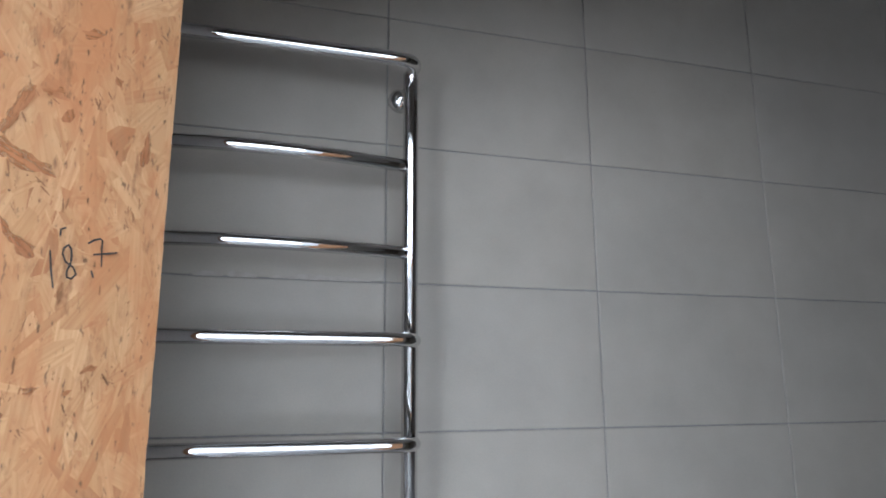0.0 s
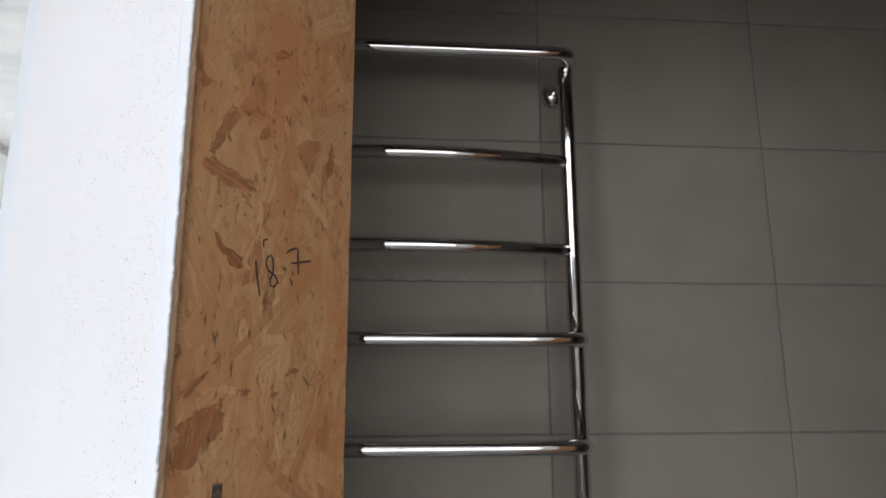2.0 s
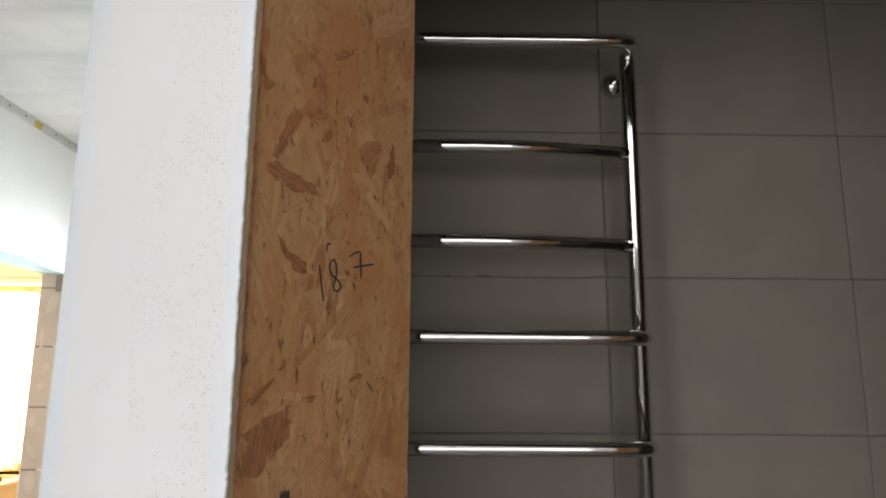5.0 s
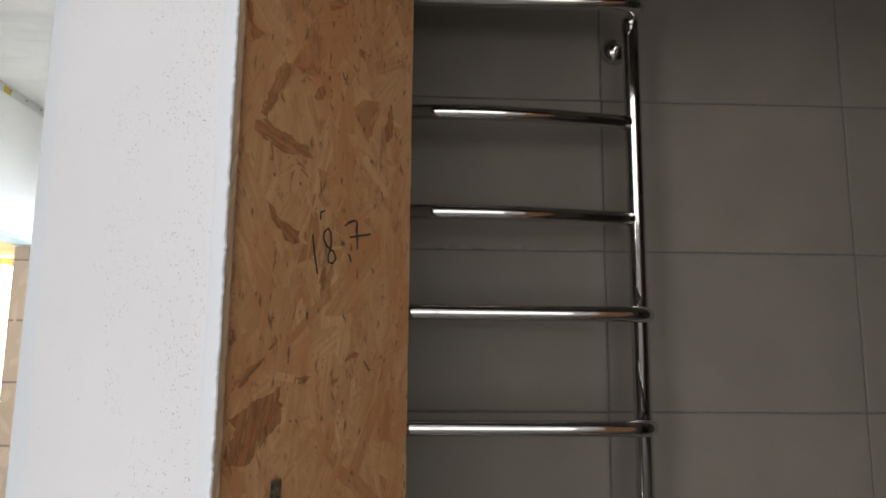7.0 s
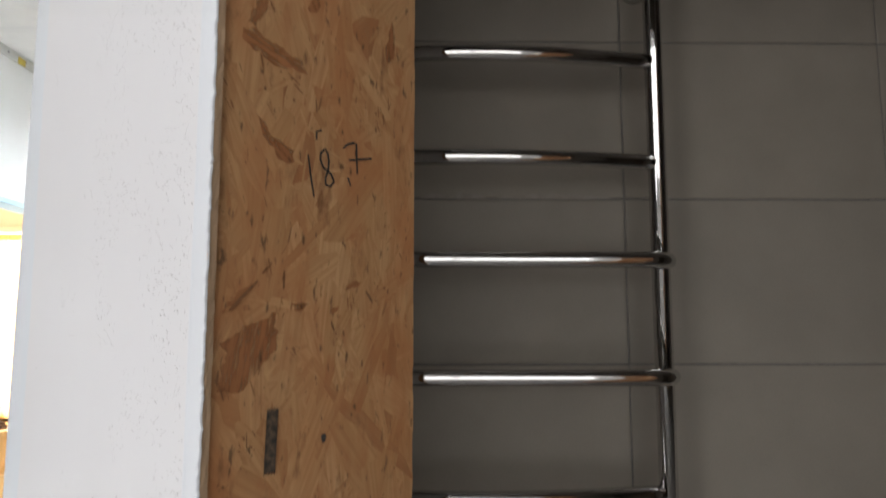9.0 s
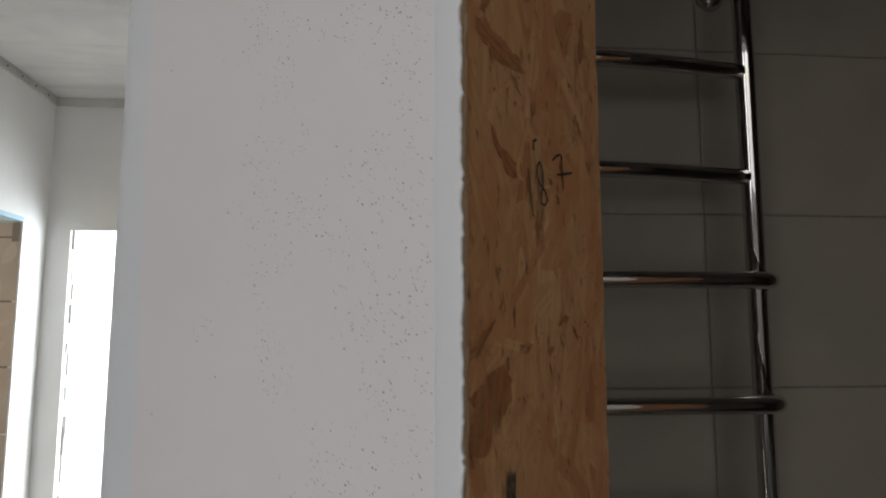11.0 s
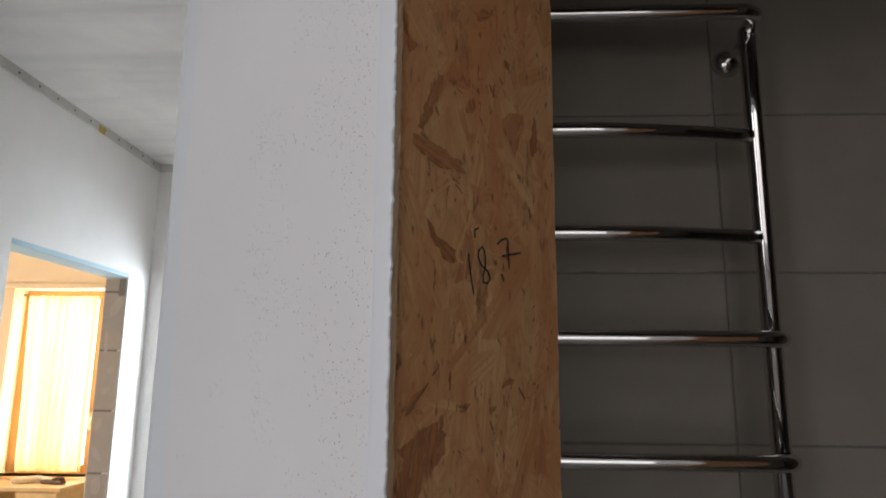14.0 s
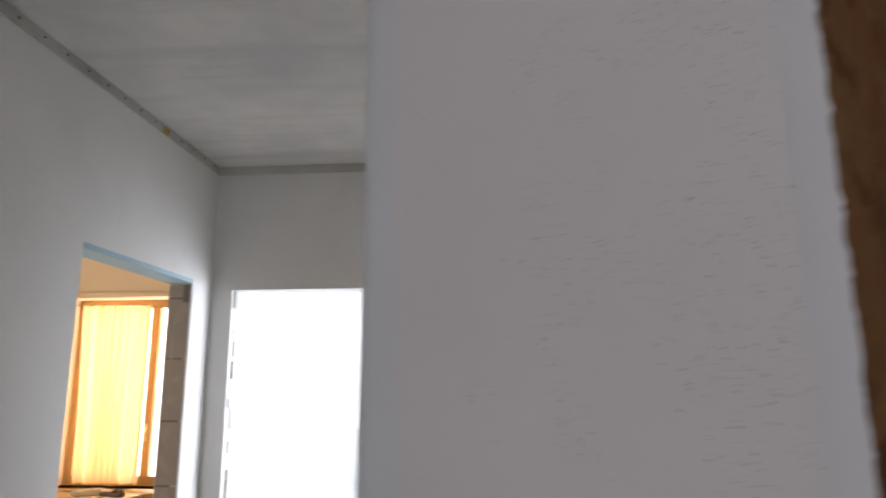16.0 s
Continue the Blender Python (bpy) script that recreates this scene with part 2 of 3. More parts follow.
def curtain_material():
    n = Nodes("yellow_curtain", 0.9)
    weave = n.noise(n.coords((60, 60, 2)), 6, 4)
    col = n.ramp(weave, [(0.3, (0.78, 0.51, 0.24)), (0.7, (0.86, 0.61, 0.32))])
    n.colour(col)
    tr = n.add("BsdfTranslucent", Color=col)
    both = n.add("MixShader")
    n.put(both, 0, 0.5)
    n.tree.links.new(n.bsdf.outputs[0], both.inputs[1])
    n.tree.links.new(tr.outputs[0], both.inputs[2])
    n.tree.links.new(both.outputs[0], n.tree.nodes["Material Output"].inputs["Surface"])
    return n.mat


CURTAIN = curtain_material()


# ---- building helpers ----
def mesh_of(name, bm, material, smooth=False):
    me = bpy.data.meshes.new(name)
    bmesh.ops.recalc_face_normals(bm, faces=bm.faces)
    if smooth:
        for f in bm.faces:
            f.smooth = True
    bm.to_mesh(me)
    bm.free()
    me.materials.append(material)
    return me


def part(name, bm, material, parent=None, label="", smooth=False, kind=""):
    ob = new(name, mesh_of(name, bm, material, smooth))
    if parent is not None:
        ob.parent = parent
    return tagged(ob, label=label, kind=kind)


def thing(name, m, label, category, group="", kind=""):
    ob = new(name)
    ob.matrix_basis = m
    return tagged(ob, label, category, group, kind)


def add_box(bm, x0, x1, y0, y1, z0, z1, bevel=0.0):
    made = bmesh.ops.create_cube(bm, size=1.0)
    vs = made["verts"]
    for v in vs:
        v.co = Vector((x0 + (v.co.x + 0.5) * (x1 - x0), y0 + (v.co.y + 0.5) * (y1 - y0), z0 + (v.co.z + 0.5) * (z1 - z0)))
    if bevel:
        edges = list({e for v in vs for e in v.link_edges})
        bmesh.ops.bevel(bm, geom=edges, offset=bevel, segments=1, affect="EDGES")
    return bm


def boxes(*rows, bevel=0.0):
    bm = bmesh.new()
    for r in rows:
        add_box(bm, *r, bevel=bevel)
    return bm


def prism(points, z0, z1):
    bm = bmesh.new()
    low = [bm.verts.new((x, y, z0)) for x, y in points]
    high = [bm.verts.new((x, y, z1)) for x, y in points]
    bm.faces.new(low[::-1])
    bm.faces.new(high)
    for i in range(len(points)):
        j = (i + 1) % len(points)
        bm.faces.new((low[i], low[j], high[j], high[i]))
    return bm


def tube(bm, pts, r, sides=20, cap=True):
    """A round tube along a polyline."""
    pts = [Vector(p) for p in pts]
    side = None
    rings = []
    for i, p in enumerate(pts):
        a = pts[max(i - 1, 0)]
        b = pts[min(i + 1, len(pts) - 1)]
        t = (b - a).normalized()
        if side is None:
            side = t.orthogonal().normalized()
        side = (side - t * side.dot(t)).normalized()
        up = t.cross(side)
        rings.append([bm.verts.new(p + r * (math.cos(2 * math.pi * k / sides) * side + math.sin(2 * math.pi * k / sides) * up)) for k in range(sides)])
    for a, b in zip(rings, rings[1:]):
        for k in range(sides):
            bm.faces.new((a[k], a[(k + 1) % sides], b[(k + 1) % sides], b[k]))
    if cap:
        bm.faces.new(rings[0][::-1])
        bm.faces.new(rings[-1])
    return bm


def arc(centre, start, end, steps=8):
    """Points of a quarter bend about centre from centre + start to centre + end."""
    c, s, e = Vector(centre), Vector(start), Vector(end)
    return [c + s * math.cos(a) + e * math.sin(a) for a in (math.pi / 2 * k / steps for k in range(steps + 1))]


# ---- plan ----
H = 2.585                                  # ceiling
C = Vector((-0.0903, 0.4979, 0))             # corner of plaster and board
P = Vector((0.032, 0.6438, 0))              # far edge of the board
L = Vector((-0.371, 0.748, 0))             # rounded end of the white face
B0 = Vector((-0.0944, 0.5016, 0))          # near edge of the board, behind the plaster's lip
ALONG = (P - B0).normalized()              # across the board
WHITE = (L - C).normalized()               # along the white face
DOOR = -WHITE                              # along the bathroom doorway
OUT = Vector((ALONG.y, -ALONG.x, 0))       # out of the board's face
BOARD_W = (P - B0).length
YT = 1.100                                 # face of the bathroom tiles
HEAD = 2.05                                # underside of the bathroom doorway
XW, YF = -1.533, 3.108                     # corridor: side wall and end wall

# floor and ceiling
tagged(part("floor", boxes((-5.0, 2.2, -3.4, 6.3, -0.12, 0.0)), SCREED), "bare grey cement screed floor", "floor", kind="structure")
tagged(part("ceiling", boxes((-5.0, 2.2, -3.4, 6.3, H, H + 0.15)), CEILING_PLASTER), "unpainted skimmed ceiling with faint filler streaks", "ceiling", kind="structure")

# the white pier: one solid, its end rounded where it turns into the corridor wall
PIER_BACK = 0.012
inner = B0 - OUT * PIER_BACK
foot = [(inner.x, inner.y)]
R_END = 0.05
a0 = L - WHITE * R_END
steps = 8
n_white = Vector((-WHITE.y, WHITE.x, 0))
if n_white.y > 0:
    n_white = -n_white
ang0 = math.atan2(n_white.y, n_white.x) % (2 * math.pi)
ang1 = math.pi
centre = a0 - n_white * R_END
end_x = centre.x - R_END
foot.append((C.x + WHITE.x * 0.001, C.y + WHITE.y * 0.001))
for k in range(steps + 1):
    a = ang0 + (ang1 - ang0) * k / steps
    foot.append((centre.x + R_END * math.cos(a), centre.y + R_END * math.sin(a)))
foot += [(end_x, YF), (end_x + 0.12, YF), (end_x + 0.12, 0.86)]
pb = P - OUT * PIER_BACK
foot.append((pb.x, pb.y))
pier = part("wall_pier", prism(foot, 0, H), WHITE_PLASTER)
tagged(pier, "white plastered angled wall pier flecked with pin-holes", "wall", kind="structure")
# the pits are laid out in the pier's own measure: x runs back from the corner along the face
turn = Matrix.Rotation(math.atan2(DOOR.y, DOOR.x), 4, "Z")
place = Matrix.Translation(C) @ turn
pier.data.transform(place.inverted())
pier.matrix_basis = place


def bead():
    """The rounded strip of filler along the pier's corner, with a ragged edge on the board."""
    bm = bmesh.new()
    rnd = random.Random(4)
    rows = []
    nz = 860
    drift = 0.0
    for i in range(nz + 1):
        z = HEAD * i / nz
        drift = 0.55 * drift + rnd.uniform(-1, 1) * 0.0006
        chip = drift + (rnd.uniform(0.0003, 0.0014) if rnd.random() < 0.2 else 0.0)
        wob = 0.0003 * math.sin(z * 9) + 0.0002 * math.sin(z * 31)
        prof = [(-0.0178 + wob, -0.0025), (-0.0168 + wob, 0.0009), (-0.0152, 0.0008), (-0.0135, 0.0013), (-0.0105, 0.0016),
                (-0.0045, 0.0017), (0.0002, 0.0016), (0.0014 + chip, 0.0010), (0.0015 + chip, -0.0004), (0.0006, -0.0010)]
        rows.append([bm.verts.new((x, -y, z)) for x, y in prof])
    for a, b in zip(rows, rows[1:]):
        for k in range(len(a) - 1):
            bm.faces.new((a[k], a[k + 1], b[k + 1], b[k]))
    return bm


part("corner_bead", bead(), BEAD_PLASTER, pier, "smooth white filler bead with a ragged edge")


def lip():
    """The raw edge of the plaster between the bead and the board, dull and crumbly."""
    bm = bmesh.new()
    rnd = random.Random(6)
    rows = []
    for i in range(421):
        z = HEAD * i / 420
        rows.append([bm.verts.new((0.0007 + rnd.uniform(-0.0003, 0.0006), d, z)) for d in (0.0006, 0.0022, 0.0038, 0.0060)])
    for a, b in zip(rows, rows[1:]):
        for k in range(3):
            bm.faces.new((a[k], a[k + 1], b[k + 1], b[k]))
    return bm


part("raw_lip", lip(), RAW_LIP, pier, "dull raw plaster edge against the board")


def end_bead():
    """Smooth filler drawn round the pier's other end, slightly proud and uneven."""
    bm = bmesh.new()
    rnd = random.Random(8)
    back_turn = place.inverted()
    rows = []
    nz = 260
    for i in range(nz + 1):
        z = H * i / nz
        w = 0.0016 * math.sin(z * 5.1) + 0.0010 * math.sin(z * 13 + 1) + rnd.uniform(-0.0003, 0.0003)
        row = [a0 - WHITE * (0.030 + 4 * w) - n_white * 0.0003, a0 - WHITE * 0.012 + n_white * 0.0004]
        for k in range(9):
            a = ang0 + (ang1 - ang0) * k / 8
            r = R_END + 0.0006 + 0.5 * w * (k / 8)
            row.append(centre + Vector((math.cos(a), math.sin(a), 0)) * r)
        row.append(Vector((end_x - 0.0010 - 0.6 * w, centre.y + 0.03, 0)))
        row.append(Vector((end_x + 0.001, centre.y + 0.045, 0)))
        rows.append([bm.verts.new(back_turn @ Vector((p.x, p.y, z))) for p in row])
    for a, b in zip(rows, rows[1:]):
        for k in range(len(a) - 1):
            bm.faces.new((a[k], a[k + 1], b[k + 1], b[k]))
    return bm


part("end_bead", end_bead(), END_PLASTER, pier, "smooth white filler round the pier's end, tinted with blue daylight", smooth=True)


def dark_edge():
    """A thin dark blue-grey strip, just past the rounded end, its outline ragged."""
    bm = bmesh.new()
    rnd = random.Random(15)
    back_turn = place.inverted()
    rows = []
    for i in range(121):
        z = 0.9 + 0.0085 * i
        x = end_x - 0.0024 - 0.0006 * math.sin(z * 7)
        y = centre.y + 0.012 + 0.002 * math.sin(z * 11)
        w = 0.010 + 0.004 * math.sin(z * 5 + 1) + rnd.uniform(-0.001, 0.001)
        rows.append([bm.verts.new(back_turn @ Vector(p)) for p in ((x + 0.003, y, z), (x, y, z), (x, y + w, z), (x + 0.003, y + w, z))])
    for a, b in zip(rows, rows[1:]):
        for k in range(3):
            bm.faces.new((a[k], a[k + 1], b[k + 1], b[k]))
    return bm


part("dark_edge", dark_edge(), EDGE_GREY, pier, "thin dark blue-grey strip along the pier's end")

# ---- bathroom ----
tile_wall = part("wall_bathroom", boxes((end_x + 0.12, 2.0, YT + 0.003, YT + 0.12, 0, H)), GROUT)
tagged(tile_wall, "bathroom wall laid with matt grey rectangular tiles", "wall", kind="structure")

# the other side of the doorway, and the walls that close the bathroom
DW = 0.92
r0 = C + DOOR * DW
r1 = C + DOOR * 1.55
thick = BOARD_W * ALONG
right_pier = part("wall_doorway", prism([(r0.x, r0.y), (r1.x, r1.y), (r1.x + thick.x, r1.y + thick.y), (r0.x + thick.x, r0.y + thick.y)], 0, H), WALL_PLASTER)
tagged(right_pier, "plain plastered wall beside the bathroom doorway", "wall", kind="structure")
c1, c2 = C + DOOR * 0.012, C + DOOR * (DW - 0.002)
tagged(part("wall_over_doorway", prism([(c1.x, c1.y), (c2.x, c2.y), (c2.x + thick.x, c2.y + thick.y), (c1.x + thick.x, c1.y + thick.y)], HEAD, H - 0.002), GREY_WALL),
       "plastered wall over the bathroom doorway", "wall", kind="structure")
tagged(part("wall_bathroom_south", boxes((r1.x + 0.06, 2.0, r1.y - 0.0, r1.y + 0.12, 0, H)), GREY_WALL), "plain grey bathroom wall", "wall", kind="structure")
tagged(part("wall_bathroom_east", boxes((2.0, 2.12, r1.y + 0.12, YT + 0.12, 0, H)), GREY_WALL), "plain grey bathroom wall", "wall", kind="structure")
tagged(part("wall_east", boxes((2.0, 2.12, -3.2, r1.y + 0.12, 0, H)), WALL_PLASTER), "plain plastered wall closing the hall", "wall", kind="structure")


# ---- hall and corridor ----
def wall_x(name, x0, x1, y0, y1, holes, material, label):
    """A wall along x with openings (x0, x1, z0, z1) right through it."""
    rows, x = [], x0
    for a, b, z0, z1 in sorted(holes):
        rows.append((x, a, y0, y1, 0, H))
        if z0 > 0:
            rows.append((a, b, y0, y1, 0, z0))
        rows.append((a, b, y0, y1, z1, H))
        x = b
    rows.append((x, x1, y0, y1, 0, H))
    bm = boxes(*rows)
    bmesh.ops.remove_doubles(bm, verts=bm.verts, dist=0.0005)
    return tagged(part(name, bm, material), label, "wall", kind="structure")


def wall_y(name, x0, x1, y0, y1, holes, material, label):
    rows, y = [], y0
    for a, b, z0, z1 in sorted(holes):
        rows.append((x0, x1, y, a, 0, H))
        if z0 > 0:
            rows.append((x0, x1, a, b, 0, z0))
        rows.append((x0, x1, a, b, z1, H))
        y = b
    rows.append((x0, x1, y, y1, 0, H))
    bm = boxes(*rows)
    bmesh.ops.remove_doubles(bm, verts=bm.verts, dist=0.0005)
    return tagged(part(name, bm, material), label, "wall", kind="structure")


LD0, LD1, LDZ = 2.157, 2.916, 2.018         # doorway in the corridor's side wall
wall_w = wall_y("wall_corridor_side", XW - 0.10, XW, -3.0, YF, [(-2.3, -0.7, 0.5, 2.3), (LD0, LD1, 0, LDZ)], WALL_PLASTER, "white plastered corridor wall with a bare doorway")
wall_n = wall_x("wall_corridor_end", XW - 0.1, end_x + 0.3, YF + 0.001, YF + 0.12, [(-1.438, -0.62, 0, 2.010)], WALL_PLASTER, "white plastered end wall with a bare doorway")
HW0, HW1, HZ0, HZ1 = -1.35, 1.25, 0.35, 2.35
wall_x("wall_south", XW - 0.1, 2.12, -3.12, -3.0, [(HW0, HW1, HZ0, HZ1)], WALL_PLASTER, "plain plastered outer wall with a wide window")

# far room behind the end doorway
wall_x("wall_far_room", -5.0, 2.2, 6.0, 6.2, [], WALL_PLASTER, "plain plastered outer wall of the far room")
wall_y("wall_far_room_east", 1.0, 1.12, YF + 0.12, 6.0, [(3.55, 5.85, 0.4, 2.4)], WALL_PLASTER, "plain plastered outer wall of the far room")
# room behind the side doorway
LWX0, LWX1, LWZ0, LWZ1, LWY = -3.01, -2.24, 0.985, 2.15, 4.30
wall_x("wall_window_room", -5.0, XW - 0.1, LWY, LWY + 0.22, [(LWX0, LWX1, LWZ0, LWZ1)], CREAM_LIT, "cream wall round the curtained window, tinted with the curtain's glow")
# the opening in this unseen wall is made for the added fill lamp
wall_y("wall_window_room_west", -4.8, -4.68, 0.8, LWY, [(1.95, 3.25, 0.8, 2.2)], CREAM_LIT, "cream side wall tinted with the curtain's glow")
wall_y("wall_between_rooms", XW - 0.1, XW, YF + 0.12, 6.0, [], WALL_PLASTER, "plain plastered wall between the rooms")
wall_x("wall_window_room_south", -4.8, XW - 0.1, 0.68, 0.8, [], CREAM_LIT, "cream back wall tinted with the curtain's glow")


# ---- the board in the door reveal ----
def strand_mesh(bm, uv, cx, cz, length, width, angle, w, rnd):
    """One flat strand: a long chip with torn ends, lying at height w on the board."""
    ca, sa = math.cos(angle), math.sin(angle)
    hl, hw = length / 2, width / 2
    shape = []
    for k in range(7):
        u = -1 + 2 * k / 6
        shape.append((hl * (u + rnd.uniform(-0.12, 0.12)), -hw * (1 - abs(u) ** 3 * rnd.uniform(0.2, 0.9)) * rnd.uniform(0.75, 1.1)))
    for k in range(7):
        u = 1 - 2 * k / 6
        shape.append((hl * (u + rnd.uniform(-0.12, 0.12)), hw * (1 - abs(u) ** 3 * rnd.uniform(0.2, 0.9)) * rnd.uniform(0.75, 1.1)))
    tilt = rnd.uniform(-0.0002, 0.0002)
    pts = []
    for a, b in shape:
        x, z = cx + a * ca - b * sa, cz + a * sa + b * ca
        pts.append((min(max(x, 0.0), BOARD_W), min(max(z, 0.0), HEAD), a, b, w + tilt * a / hl))
    vs = [bm.verts.new((x, -ww, z)) for x, z, a, b, ww in pts]
    try:
        f = bm.faces.new(vs)
    except ValueError:
        return
    for loop, (x, z, a, b, ww) in zip(f.loops, pts):
        loop[uv].uv = (a, b)


def patch_mesh(outlines, w):
    """Single strands of a given outline across the board (across, height)."""
    bm = bmesh.new()
    uv = bm.loops.layers.uv.new("UVMap")
    rnd = random.Random(9)
    for k, outline in enumerate(outlines):
        # torn outline: break each side into short uneven steps
        torn = []
        for (xa, za), (xb, zb) in zip(outline, outline[1:] + outline[:1]):
            ln = math.hypot(xb - xa, zb - za)
            m = max(2, int(ln / 0.003))
            for q in range(m):
                e = rnd.gauss(0, 0.0010) if q else 0.0
                torn.append((xa + (xb - xa) * q / m - (zb - za) / ln * e, za + (zb - za) * q / m + (xb - xa) / ln * e))
        outline = torn
        f = bm.faces.new([bm.verts.new((x, -(w + 0.00003 * k), z)) for x, z in outline])
        (x0, z0), (x1, z1) = outline[0], outline[len(outline) // 2]
        d = Vector((x1 - x0, z1 - z0)).normalized()
        for loop, (x, z) in zip(f.loops, outline):
            loop[uv].uv = (d.x * (x - x0) + d.y * (z - z0), -d.y * (x - x0) + d.x * (z - z0))
    return bm


def stroke(bm, pts, width, w=0.0020):
    """A pencil line on the board through points (across, height)."""
    pts = [Vector(p) for p in pts]
    left, right = [], []
    for i, p in enumerate(pts):
        t = (pts[min(i + 1, len(pts) - 1)] - pts[max(i - 1, 0)]).normalized()
        n = Vector((-t.y, t.x)) * width * (0.5 if 0 < i < len(pts) - 1 else 0.4)
        left.append(bm.verts.new((p.x + n.x, -w, p.y + n.y)))
        right.append(bm.verts.new((p.x - n.x, -w, p.y - n.y)))
    for i in range(len(pts) - 1):
        bm.faces.new((left[i], left[i + 1], right[i + 1], right[i]))


def osb_board(m, label, seed, marked):
    board = thing("osb_board", m, label, "board", "boards lining the reveal")
    rnd = random.Random(seed)
    bm = boxes((0, BOARD_W, 0, PIER_BACK - 0.001, 0, HEAD))
    bm.loops.layers.uv.new("UVMap")
    part("core", bm, OSB, board)
    bm = bmesh.new()
    uv = bm.loops.layers.uv.new("UVMap")
    count = 1900
    for i in range(count):
        w = 0.0001 + 0.0009 * i / count
        lean = rnd.gauss(0, 0.42) if rnd.random() < 0.7 else rnd.uniform(-1.5, 1.5)
        pick = rnd.random()
        if pick < 0.30:
            length, width = rnd.uniform(0.06, 0.13), rnd.uniform(0.014, 0.034)
        elif pick < 0.65:
            length, width = rnd.uniform(0.035, 0.09), rnd.uniform(0.006, 0.015)
        else:
            length, width = rnd.uniform(0.015, 0.06), rnd.uniform(0.0015, 0.005)
        strand_mesh(bm, uv, rnd.uniform(-0.01, BOARD_W + 0.01), rnd.uniform(0, HEAD), length, width, math.pi / 2 + lean, w, rnd)
    part("strand_layer", bm, OSB, board, "pressed wood strands", kind="stuff")
    if not marked:
        return board
    bm = patch_mesh([
        [(0.0452, 1.8104), (0.0516, 1.8098), (0.0479, 1.7945), (0.0383, 1.7743), (0.0317, 1.7623), (0.0257, 1.7632), (0.0310, 1.7790), (0.0374, 1.7948)],
        [(0.0220, 1.7573), (0.0318, 1.7610), (0.0392, 1.7557), (0.0716, 1.7478), (0.0764, 1.7401), (0.0503, 1.7387), (0.0295, 1.7449), (0.0213, 1.7504)],
        [(0.0335, 1.7018), (0.0414, 1.6969), (0.0497, 1.6871), (0.0660, 1.6814), (0.0623, 1.6713), (0.0522, 1.6733), (0.0429, 1.6845)],
        [(0.0391, 1.5605), (0.0548, 1.5674), (0.0559, 1.5422), (0.0415, 1.5303), (0.0278, 1.5160), (0.0116, 1.5176), (0.0189, 1.5416), (0.0125, 1.5476)],
    ], 0.0016)
    part("brown_strand", bm, OSB_DARK, board, "large reddish brown strands", kind="stuff")
    bm = patch_mesh([
        [(0.0800, 1.8005), (0.0846, 1.8038), (0.0856, 1.7939), (0.0793, 1.7888), (0.0746, 1.7901)],
        [(0.0836, 1.8741), (0.0980, 1.8828), (0.1082, 1.8818), (0.0983, 1.8727), (0.0886, 1.8690)],
        [(0.1219, 1.8482), (0.1299, 1.8470), (0.1288, 1.8377), (0.1220, 1.8414)],
        [(0.1614, 1.8105), (0.1662, 1.7976), (0.1635, 1.7788), (0.1557, 1.7739), (0.1543, 1.7825)],
        [(0.0098, 1.8475), (0.0150, 1.8425), (0.0176, 1.8280), (0.0259, 1.8240), (0.0162, 1.8154), (0.0112, 1.8290)],
        [(0.0560, 1.8095), (0.0737, 1.8170), (0.0750, 1.8127), (0.0572, 1.8071)],
        [(0.0141, 1.5676), (0.0180, 1.5738), (0.0352, 1.5867), (0.0363, 1.5837), (0.0158, 1.5666)],
        [(0.0673, 1.5739), (0.0826, 1.5748), (0.0766, 1.5692), (0.0695, 1.5689)],
        [(0.1018, 1.5710), (0.1096, 1.5725), (0.1031, 1.5670)],
        [(0.1149, 1.5846), (0.1216, 1.5912), (0.1311, 1.5913), (0.1264, 1.5871)],
    ], 0.0017)
    part("brown_chip", bm, OSB_DARK, board, "small reddish brown chips", kind="stuff")
    bm = bmesh.new()
    uv = bm.loops.layers.uv.new("UVMap")
    spots = []
    for i in range(120):
        gx, gz, ga = rnd.uniform(0, BOARD_W), rnd.uniform(0.9, HEAD), rnd.gauss(0.2, 0.45)
        for k in range(rnd.randint(1, 7)):
            spots.append((gx + rnd.gauss(0, 0.004), gz + rnd.gauss(0, 0.007), ga + rnd.gauss(0, 0.3)))
    # the pencilled figures stand on a clean patch
    spots = [p for p in spots if not (0.07 < p[0] < 0.15 and 1.645 < p[1] < 1.71)]
    for i, (gx, gz, ga) in enumerate(spots):
        strand_mesh(bm, uv, gx, gz, 0.0015 + 0.012 * rnd.random() ** 2, 0.0004 + 0.0018 * rnd.random() ** 2, math.pi / 2 + ga, 0.0017 + 0.0000005 * i, rnd)
    for x, z, ln, wd, a in ((0.0290, 1.5781, 0.027, 0.0028, 0.75), (0.0229, 1.5712, 0.010, 0.003, 0.7), (0.0449, 1.5956, 0.007, 0.0022, 0.8),
                            (0.1558, 1.5719, 0.012, 0.0016, 1.1), (0.1592, 1.5856, 0.004, 0.0022, 1.3), (0.1259, 1.6550, 0.009, 0.0016, 1.6)):
        strand_mesh(bm, uv, x, z, ln, wd, a, 0.00195, rnd)
    part("bark_fleck", bm, OSB_FLECK, board, "dark specks of bark", kind="stuff")
    bm = bmesh.new()
